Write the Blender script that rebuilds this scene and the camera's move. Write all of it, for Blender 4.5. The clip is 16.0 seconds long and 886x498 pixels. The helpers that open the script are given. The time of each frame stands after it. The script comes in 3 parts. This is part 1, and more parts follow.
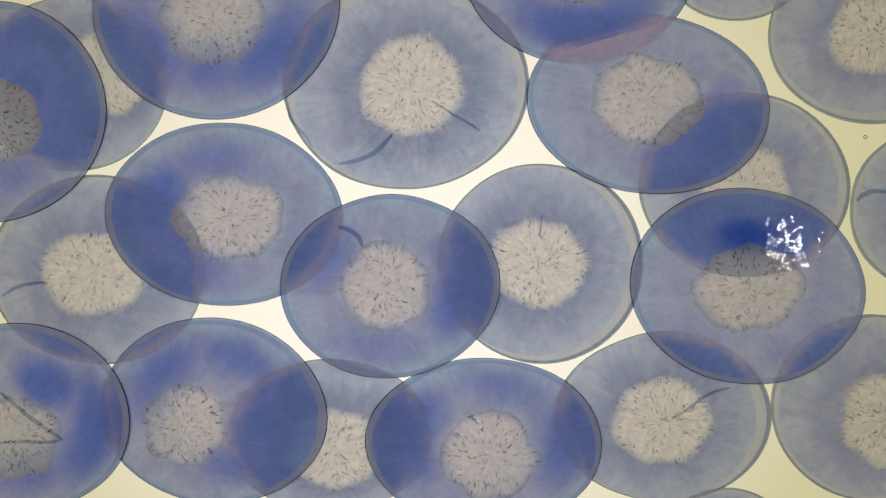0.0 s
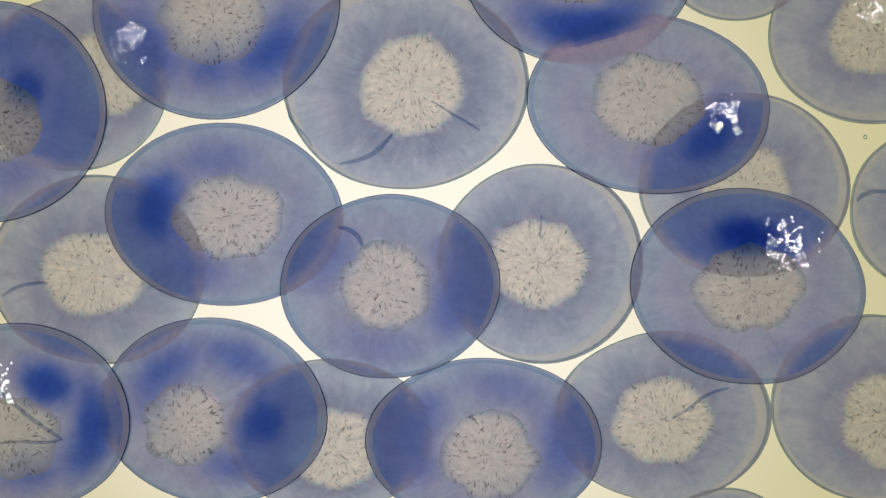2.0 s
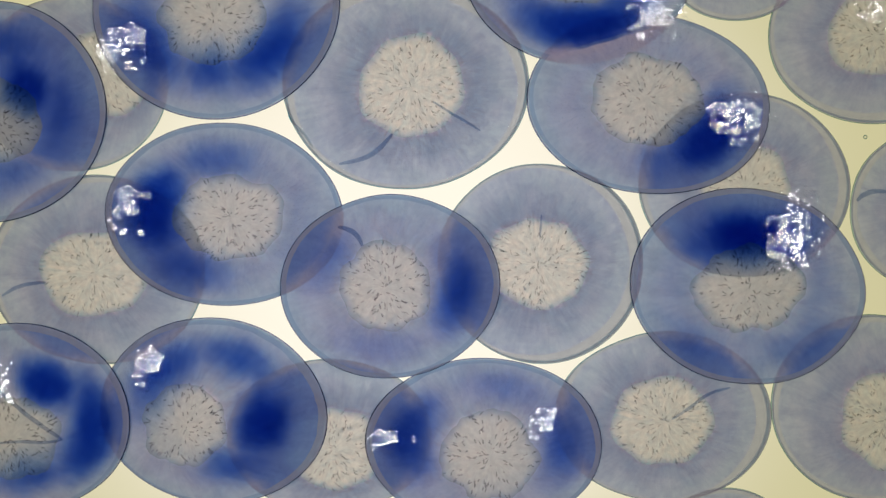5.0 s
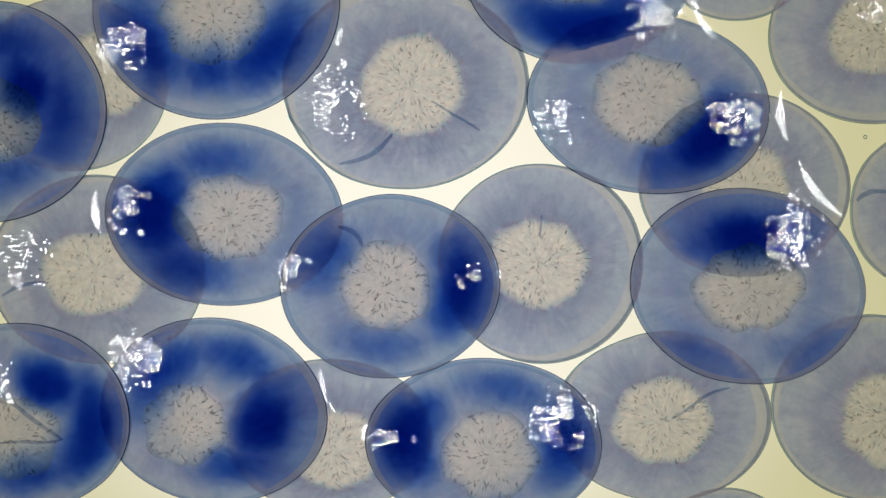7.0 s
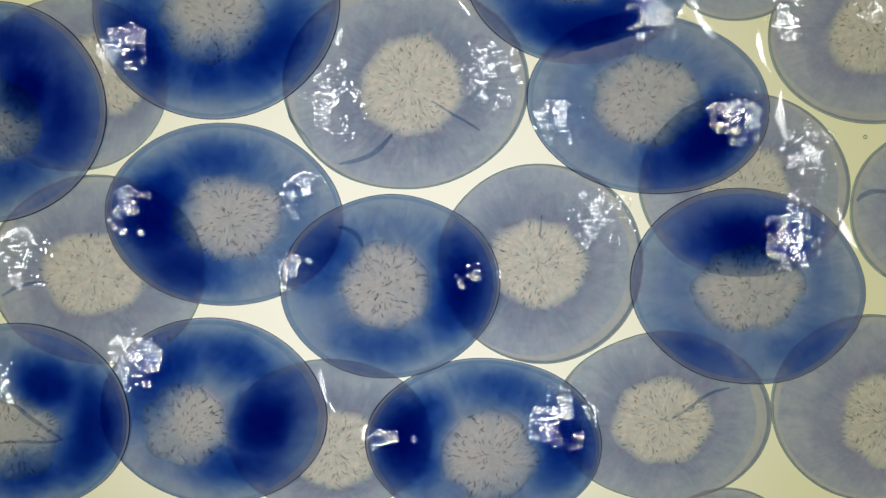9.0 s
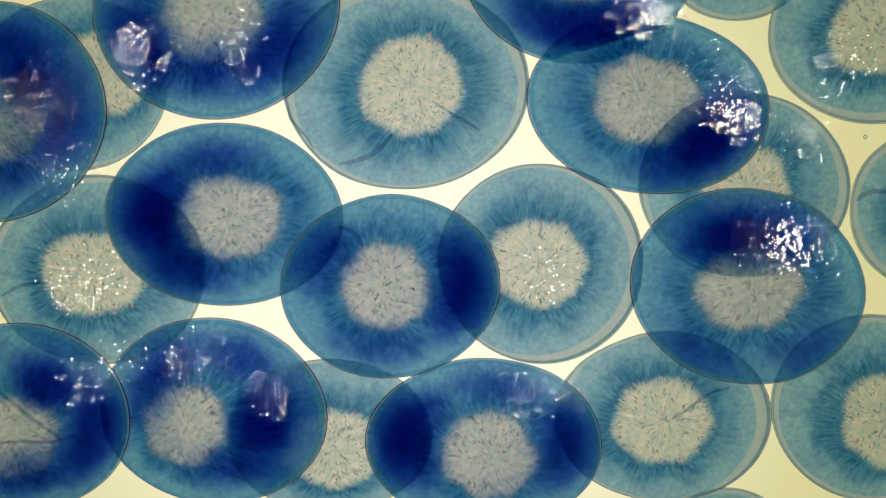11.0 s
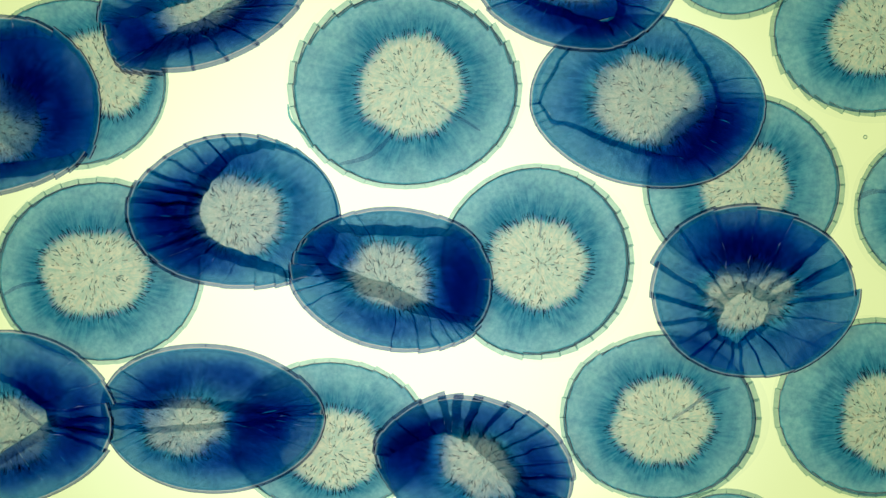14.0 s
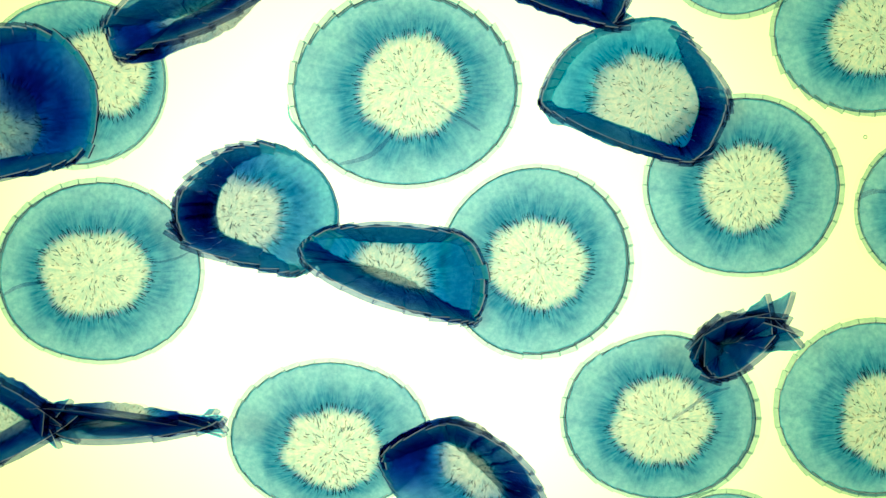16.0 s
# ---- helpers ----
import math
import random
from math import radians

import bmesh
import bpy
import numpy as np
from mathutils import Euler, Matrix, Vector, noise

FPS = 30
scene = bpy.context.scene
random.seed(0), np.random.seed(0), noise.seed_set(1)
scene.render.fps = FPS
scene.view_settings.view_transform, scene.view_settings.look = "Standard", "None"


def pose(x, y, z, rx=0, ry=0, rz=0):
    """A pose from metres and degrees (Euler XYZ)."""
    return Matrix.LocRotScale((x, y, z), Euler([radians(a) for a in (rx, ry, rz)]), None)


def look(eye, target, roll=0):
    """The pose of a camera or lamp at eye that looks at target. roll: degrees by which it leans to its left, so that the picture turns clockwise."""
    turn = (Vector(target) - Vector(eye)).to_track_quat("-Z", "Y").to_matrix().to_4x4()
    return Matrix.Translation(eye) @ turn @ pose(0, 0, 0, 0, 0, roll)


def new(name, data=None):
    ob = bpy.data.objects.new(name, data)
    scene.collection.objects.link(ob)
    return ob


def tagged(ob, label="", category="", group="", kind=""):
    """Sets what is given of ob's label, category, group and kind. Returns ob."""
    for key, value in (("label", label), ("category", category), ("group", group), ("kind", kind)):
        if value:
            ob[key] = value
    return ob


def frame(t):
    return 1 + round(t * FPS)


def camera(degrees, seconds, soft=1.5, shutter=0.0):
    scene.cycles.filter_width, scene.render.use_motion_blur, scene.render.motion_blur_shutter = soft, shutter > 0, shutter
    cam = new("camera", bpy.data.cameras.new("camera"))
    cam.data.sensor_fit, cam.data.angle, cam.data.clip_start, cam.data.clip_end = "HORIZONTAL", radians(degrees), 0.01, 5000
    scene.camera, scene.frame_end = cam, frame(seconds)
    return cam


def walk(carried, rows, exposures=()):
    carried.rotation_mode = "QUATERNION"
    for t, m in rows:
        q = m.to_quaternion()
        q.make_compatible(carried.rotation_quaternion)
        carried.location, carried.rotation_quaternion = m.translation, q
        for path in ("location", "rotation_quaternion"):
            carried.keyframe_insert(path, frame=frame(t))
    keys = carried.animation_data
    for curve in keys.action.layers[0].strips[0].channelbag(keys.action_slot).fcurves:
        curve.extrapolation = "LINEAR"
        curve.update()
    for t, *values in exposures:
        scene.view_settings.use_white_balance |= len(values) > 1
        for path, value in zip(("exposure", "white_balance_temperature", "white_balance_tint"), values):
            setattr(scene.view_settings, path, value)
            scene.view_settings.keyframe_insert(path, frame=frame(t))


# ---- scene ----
MM = 0.001
U = 1e-4                      # one plan unit: a tenth of a millimetre
EYE_Z = 0.07840 / math.tan(radians(12.5))
cam = camera(25, 16.0, soft=1.4)
EYE = pose(0, 0, EYE_Z)
walk(cam, [(0, EYE), (16, EYE)],
     exposures=[(0, -0.03, 6450, 14), (4, -0.03, 6430, 13), (7.5, -0.06, 6350, 9), (9, -0.17, 6280, 6), (11.3, 0.14, 7100, 2), (12.0, 0.12, 7050, 1), (12.5, 0.10, 6650, -6),
                (13.5, 0.22, 6500, -15), (14.0, 0.46, 6800, -26), (14.5, 0.88, 7450, -38), (16, 1.18, 8500, -45)])
scene.cycles.transparent_max_bounces = 64

# ---- light: a dim room, two soft studio lamps over the table ----
world = bpy.data.worlds.new("room_light")
scene.world = world
world.use_nodes = True
world.node_tree.nodes["Background"].inputs[0].default_value = (0.75, 0.8, 1.0, 1)
world.node_tree.nodes["Background"].inputs[1].default_value = 0.10


def soft_lamp(x, y, z, power, size):
    data = bpy.data.lights.new("studio_lamp", "AREA")
    data.shape, data.size, data.energy, data.color = "DISK", size, power, (1.0, 0.97, 0.94)
    ob = new("studio_lamp", data)
    ob.matrix_world = look((x, y, z), (0, 0, 0))
    return tagged(ob, "round soft studio lamp above the light table", "lamp")


soft_lamp(-0.165, 0.02, 0.52, 1.12, 0.10)
soft_lamp(0.165, 0.06, 0.52, 0.98, 0.10)


# ---- materials ----
class Nodes:
    """A small material writer."""

    def __init__(self, name):
        self.mat = bpy.data.materials.new(name)
        self.mat.use_nodes = True
        self.tree = self.mat.node_tree
        self.tree.nodes.clear()
        self.out = self.tree.nodes.new("ShaderNodeOutputMaterial")

    def put(self, socket, value):
        if isinstance(value, bpy.types.NodeSocket):
            self.tree.links.new(value, socket)
        elif isinstance(value, tuple) and len(value) == 3 and socket.type == "RGBA":
            socket.default_value = (*value, 1)
        else:
            socket.default_value = value

    def math(self, op, a, b=0.0, c=0.0):
        n = self.tree.nodes.new("ShaderNodeMath")
        n.operation = op
        for i, v in enumerate((a, b, c)):
            self.put(n.inputs[i], v)
        return n.outputs[0]

    def mix(self, f, a, b, blend="MIX"):
        n = self.tree.nodes.new("ShaderNodeMix")
        n.data_type, n.blend_type = "RGBA", blend
        self.put(n.inputs[0], f), self.put(n.inputs[6], a), self.put(n.inputs[7], b)
        return n.outputs[2]

    def step(self, x, lo, hi, a=0.0, b=1.0):
        n = self.tree.nodes.new("ShaderNodeMapRange")
        n.interpolation_type = "SMOOTHSTEP"
        for i, v in enumerate((x, lo, hi, a, b)):
            self.put(n.inputs[i], v)
        return n.outputs[0]

    def uv(self):
        n = self.tree.nodes.new("ShaderNodeUVMap")
        s = self.tree.nodes.new("ShaderNodeSeparateXYZ")
        self.put(s.inputs[0], n.outputs[0])
        return s.outputs[0], s.outputs[1]

    def place(self):
        n = self.tree.nodes.new("ShaderNodeTexCoord")
        return n.outputs["Object"]

    def chance(self):
        return self.tree.nodes.new("ShaderNodeObjectInfo").outputs["Random"]

    def vec(self, x, y, z):
        n = self.tree.nodes.new("ShaderNodeCombineXYZ")
        for i, v in enumerate((x, y, z)):
            self.put(n.inputs[i], v)
        return n.outputs[0]

    def noise(self, where, scale, detail=3.0, rough=0.55, warp=0.0):
        n = self.tree.nodes.new("ShaderNodeTexNoise")
        self.put(n.inputs["Vector"], where)
        n.inputs["Scale"].default_value, n.inputs["Detail"].default_value = scale, detail
        n.inputs["Roughness"].default_value, n.inputs["Distortion"].default_value = rough, warp
        return n.outputs[0]

    def rays(self, u, v, around, along):
        """Noise drawn out along the radius."""
        a = self.math("MULTIPLY", v, 2 * math.pi)
        x = self.math("MULTIPLY", self.math("COSINE", a), around)
        y = self.math("MULTIPLY", self.math("SINE", a), around)
        return self.noise(self.vec(x, y, self.math("MULTIPLY", u, along)), 1.0, 3.0, 0.6)

    def shader(self, kind, **values):
        n = self.tree.nodes.new("ShaderNodeBsdf" + kind)
        for k, v in values.items():
            self.put(n.inputs[k], v)
        return n.outputs[0]

    def blend(self, f, a, b):
        n = self.tree.nodes.new("ShaderNodeMixShader")
        self.put(n.inputs[0], f), self.put(n.inputs[1], a), self.put(n.inputs[2], b)
        return n.outputs[0]

    def done(self, surface):
        self.put(self.out.inputs[0], surface)
        return self.mat


def bumped(n, height, strength, distance):
    b = n.tree.nodes.new("ShaderNodeBump")
    n.put(b.inputs["Height"], height)
    b.inputs["Strength"].default_value, b.inputs["Distance"].default_value = strength, distance
    return b.outputs[0]


def flesh_material(name, scatter, haze, through_in, through_out, veil, rim=0.85, blue=None):
    """Moist translucent flesh: part of the light passes, part is scattered by the cells."""
    n = Nodes(name)
    u, v = n.uv()
    p = n.place()
    blotch = n.noise(p, 110.0, 3.0)
    streak = n.step(n.rays(u, v, 17.0, 3.0), 0.3, 0.7)
    cells = n.step(n.noise(p, 1000.0, 2.0, 0.6), 0.3, 0.7)
    mottle = n.step(n.noise(p, 330.0, 4.0, 0.6, 0.6), 0.28, 0.72)
    grain = n.math("ADD", n.math("MULTIPLY", streak, 0.30), n.math("ADD", n.math("MULTIPLY", cells, 0.22), n.math("MULTIPLY", mottle, 0.48)))
    tint = n.mix(n.step(u, 0.52, 0.90), through_in, through_out)
    tint = n.mix(n.math("MULTIPLY", n.step(blotch, 0.40, 0.62), 0.5), tint, n.mix(1.0, tint, (1.16, 1.14, 0.92), "MULTIPLY"))
    tint = n.mix(1.0, tint, n.mix(grain, (0.66, 0.68, 0.80), (1.26, 1.25, 1.15)), "MULTIPLY")
    body = n.mix(n.step(blotch, 0.35, 0.68), scatter, haze)
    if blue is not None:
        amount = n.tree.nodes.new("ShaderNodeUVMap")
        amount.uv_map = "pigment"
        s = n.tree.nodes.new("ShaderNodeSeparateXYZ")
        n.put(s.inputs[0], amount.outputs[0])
        # overlap blue: light dimmed by the slice below, painted into the flesh colour
        pigment_or_overlap = n.math("MAXIMUM", n.step(s.outputs[0], 0.22, 0.95, 0.0, 0.9), n.math("MULTIPLY", s.outputs[1], 0.8))
        body = n.mix(pigment_or_overlap, body, blue)
    body = n.mix(1.0, body, n.mix(grain, (0.84, 0.86, 0.92), (1.13, 1.13, 1.08)), "MULTIPLY")
    return n.done(n.blend(n.step(u, 0.60, 0.92, veil, veil * rim), n.shader("Transparent", Color=tint),
                          n.shader("Diffuse", Color=body, Normal=bumped(n, grain, 0.3, 0.0002))))


def pith_material():
    n = Nodes("pith")
    u, v = n.uv()
    p = n.place()
    cells = n.step(n.noise(p, 900.0, 3.0, 0.6), 0.3, 0.7)
    streak = n.step(n.rays(u, v, 9.0, 10.0), 0.3, 0.7)
    grain = n.math("ADD", n.math("MULTIPLY", streak, 0.5), n.math("MULTIPLY", cells, 0.5))
    tint = n.mix(1.0, (0.82, 0.67, 0.64), n.mix(grain, (0.80, 0.80, 0.83), (1.18, 1.18, 1.16)), "MULTIPLY")
    body = n.mix(grain, (0.52, 0.50, 0.46), (0.66, 0.63, 0.57))
    edge = n.step(n.math("ADD", u, n.math("MULTIPLY", cells, 0.03)), 0.335, 0.42)
    tint = n.mix(edge, tint, (0.58, 0.48, 0.58))
    body = n.mix(n.math("MULTIPLY", edge, 0.6), body, (0.47, 0.42, 0.45))
    return n.done(n.blend(0.40, n.shader("Transparent", Color=tint),
                          n.shader("Diffuse", Color=body, Normal=bumped(n, grain, 0.3, 0.0002))))


def rind_material(name, low, high, veil, dull, pale):
    n = Nodes(name)
    p = n.place()
    g = n.noise(p, 700.0, 3.0)
    tint = n.mix(g, low, high)
    return n.done(n.blend(veil, n.shader("Transparent", Color=tint),
                          n.shader("Diffuse", Color=n.mix(g, dull, pale))))


def clear_material(name, color):
    n = Nodes(name)
    g = n.noise(n.place(), 500.0, 2.0)
    return n.done(n.shader("Transparent", Color=n.mix(g, color, tuple(min(1.0, c * 1.04) for c in color))))


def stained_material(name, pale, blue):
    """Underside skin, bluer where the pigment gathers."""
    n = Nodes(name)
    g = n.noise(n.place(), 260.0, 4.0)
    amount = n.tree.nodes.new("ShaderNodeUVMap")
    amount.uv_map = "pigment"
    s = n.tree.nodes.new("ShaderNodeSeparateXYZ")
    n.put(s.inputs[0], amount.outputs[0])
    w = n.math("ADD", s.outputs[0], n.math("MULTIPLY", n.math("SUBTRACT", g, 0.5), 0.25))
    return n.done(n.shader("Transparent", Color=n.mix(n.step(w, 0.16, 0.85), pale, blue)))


def sap_material():
    """The blue-green sap that dries onto the surface."""
    n = Nodes("blue_green_sap")
    u, v = n.uv()
    p = n.place()
    streak = n.step(n.rays(u, v, 26.0, 5.0), 0.3, 0.7)
    cells = n.step(n.noise(p, 1250.0, 3.0, 0.65), 0.3, 0.7)
    cloud = n.step(n.noise(p, 150.0, 4.0, 0.6), 0.3, 0.7)
    deep = n.mix(streak, (0.07, 0.50, 0.70), (0.26, 0.80, 0.90))
    far = n.math("ADD", u, n.math("MULTIPLY", n.math("SUBTRACT", cloud, 0.5), 0.22))
    ring = n.mix(n.step(far, 0.44, 0.82), deep, (0.44, 0.95, 0.99))
    ring = n.mix(1.0, ring, n.mix(cells, (0.70, 0.81, 0.87), (1.0, 1.0, 1.0)), "MULTIPLY")
    net = n.math("MULTIPLY", n.math("ADD", n.math("MULTIPLY", streak, 0.45), n.math("MULTIPLY", cells, 0.55)), 1.0)
    core = n.mix(net, (0.50, 0.76, 0.84), (1.0, 1.0, 0.97))
    rim = n.math("ADD", u, n.math("MULTIPLY", n.math("SUBTRACT", streak, 0.5), 0.09))
    return n.done(n.shader("Transparent", Color=n.mix(n.step(rim, 0.35, 0.44), core, ring)))


def pigment_material():
    n = Nodes("blue_pigment")
    u, v = n.uv()
    p = n.place()
    w = n.math("ADD", u, n.math("MULTIPLY", n.math("SUBTRACT", n.noise(p, 260.0, 4.0), 0.5), 0.22))
    a2 = n.tree.nodes.new("ShaderNodeUVMap")
    a2.uv_map = "polar"
    s2 = n.tree.nodes.new("ShaderNodeSeparateXYZ")
    n.put(s2.inputs[0], a2.outputs[0])
    streak = n.step(n.rays(s2.outputs[0], s2.outputs[1], 24.0, 5.0), 0.3, 0.7)
    w = n.math("ADD", w, n.math("MULTIPLY", n.math("SUBTRACT", streak, 0.5), 0.05))
    grain = n.noise(p, 1300.0, 3.0)
    blue = n.mix(grain, (0.44, 0.60, 0.865), (0.60, 0.73, 0.92))
    return n.done(n.shader("Transparent", Color=n.mix(n.step(w, 0.06, 0.95), (1.0, 1.0, 1.0), blue)))


def wet_material(name, share):
    """Clear water: most of the light passes, a little is mirrored."""
    n = Nodes(name)
    return n.done(n.blend(share, n.shader("Transparent"), n.shader("Glossy", Roughness=0.03)))


def dark_material(name, a, b):
    n = Nodes(name)
    g = n.noise(n.place(), 900.0, 2.0)
    return n.done(n.shader("Transparent", Color=n.mix(g, a, b)))


def panel_material():
    n = Nodes("opal_light_panel")
    p = n.place()
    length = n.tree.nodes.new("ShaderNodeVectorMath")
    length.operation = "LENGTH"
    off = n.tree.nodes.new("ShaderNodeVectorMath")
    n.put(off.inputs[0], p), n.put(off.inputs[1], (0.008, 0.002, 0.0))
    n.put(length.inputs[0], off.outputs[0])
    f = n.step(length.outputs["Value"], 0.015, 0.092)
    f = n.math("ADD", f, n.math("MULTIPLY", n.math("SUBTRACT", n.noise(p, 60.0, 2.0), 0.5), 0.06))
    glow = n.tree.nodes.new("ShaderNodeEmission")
    # uneven brightness put into the glow colour: pale off-centre middle, dimmer yellow edges
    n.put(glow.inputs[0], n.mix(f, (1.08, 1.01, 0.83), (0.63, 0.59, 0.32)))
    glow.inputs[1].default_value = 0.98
    return n.done(glow.outputs[0])


def plain_material(name, a, b, rough):
    n = Nodes(name)
    g = n.noise(n.place(), 300.0, 4.0)
    return n.done(n.shader("Principled", **{"Base Color": n.mix(g, a, b), "Roughness": rough}))


GREY_FLESH = flesh_material("grey_flesh", (0.485, 0.41, 0.44), (0.42, 0.375, 0.445), (0.57, 0.36, 0.56), (0.88, 0.53, 0.71), 0.52)
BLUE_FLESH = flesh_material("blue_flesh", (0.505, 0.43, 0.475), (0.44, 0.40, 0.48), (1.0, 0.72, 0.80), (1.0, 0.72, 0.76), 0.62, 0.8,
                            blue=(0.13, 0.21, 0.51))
PITH = pith_material()
RIND = rind_material("rind", (0.58, 0.50, 0.56), (0.82, 0.72, 0.76), 0.46, (0.38, 0.34, 0.37), (0.48, 0.43, 0.44))
RIND_BLUE = rind_material("bluish_rind", (0.54, 0.49, 0.62), (0.76, 0.66, 0.75), 0.46, (0.33, 0.32, 0.41), (0.42, 0.40, 0.46))
EDGE_BLUE = dark_material("dark_blue_skin_edge", (0.24, 0.31, 0.48), (0.42, 0.48, 0.62))
UNDER = clear_material("underside_skin", (0.93, 0.94, 0.95))
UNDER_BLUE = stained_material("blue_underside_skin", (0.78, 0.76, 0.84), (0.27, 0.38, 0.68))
SAP = sap_material()
PALE_SAP = clear_material("pale_sap", (0.70, 0.91, 0.95))
PIGMENT = pigment_material()
WET = wet_material("water", 0.085)
SLICK = wet_material("water_edge", 0.026)
PALE_FIBRE = dark_material("grey_fibre", (0.60, 0.59, 0.62), (0.88, 0.87, 0.88))
FIBRE = dark_material("dark_fibre", (0.10, 0.18, 0.30), (0.42, 0.50, 0.60))
OUTLINE = dark_material("dark_skin_edge", (0.36, 0.48, 0.54), (0.58, 0.70, 0.73))
SKIN = dark_material("dried_dark_skin", (0.10, 0.28, 0.40), (0.30, 0.52, 0.60))
CREASE = dark_material("blue_crease", (0.56, 0.62, 0.76), (0.74, 0.78, 0.86))
PANEL = panel_material()
HOUSING = plain_material("black_housing", (0.02, 0.02, 0.022), (0.035, 0.035, 0.035), 0.5)
DESK = plain_material("grey_desk", (0.18, 0.17, 0.16), (0.24, 0.23, 0.22), 0.6)


# ---- building helpers ----
def part(name, bm, material, parent=None, label=""):
    me = bpy.data.meshes.new(name)
    bm.to_mesh(me)
    bm.free()
    for m in material if isinstance(material, (list, tuple)) else (material,):
        me.materials.append(m)
    ob = new(name, me)
    if parent is not None:
        ob.parent = parent
    return tagged(ob, label)


def box(bm, x0, x1, y0, y1, z0, z1):
    r = bmesh.ops.create_cube(bm, size=1.0)
    for v in r["verts"]:
        v.co = Vector(((x0 + x1) / 2 + v.co.x * (x1 - x0), (y0 + y1) / 2 + v.co.y * (y1 - y0), (z0 + z1) / 2 + v.co.z * (z1 - z0)))


def spot(px, py, z=0.0):
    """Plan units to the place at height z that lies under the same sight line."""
    k = U * (1 - z / EYE_Z)
    return (px - 784) * k, (441 - py) * k


def ease(x):
    x = min(1.0, max(0.0, x))
    return x * x * (3 - 2 * x)


# ---- the light table ----
desk_bm = bmesh.new()
box(desk_bm, -0.9, 0.9, -0.6, 0.6, -0.06, -0.03)
tagged(part("desk", desk_bm, DESK), "plain grey desk under the light table", "desk", kind="structure")
table = tagged(new("light_table"), "glowing white opal light table, switched on", "light table")
bm = bmesh.new()
box(bm, -0.14, 0.14, -0.095, 0.095, -0.004, 0.0)
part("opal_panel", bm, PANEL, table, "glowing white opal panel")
bm = bmesh.new()
box(bm, -0.16, 0.16, -0.115, 0.115, -0.03, -0.0042)
for x0, x1, y0, y1 in ((-0.16, -0.1405, -0.115, 0.115), (0.1405, 0.16, -0.115, 0.115), (-0.14, 0.14, 0.0955, 0.115), (-0.14, 0.14, -0.115, -0.0955)):
    box(bm, x0, x1, y0, y1, -0.0041, 0.001)
bmesh.ops.bevel(bm, geom=bm.edges[:], offset=0.0006, segments=2, affect="EDGES")
part("housing", bm, HOUSING, table, "black plastic housing")

# ---- the vegetable slices ----
CORE, EDGE = 0.40, 0.945
RISERS = []      # (object, (start, end, low, high)) sheets that come up through the flesh
PIECES = []      # (object, function of time) pieces that fold
THINGS = []      # (object, function of time)


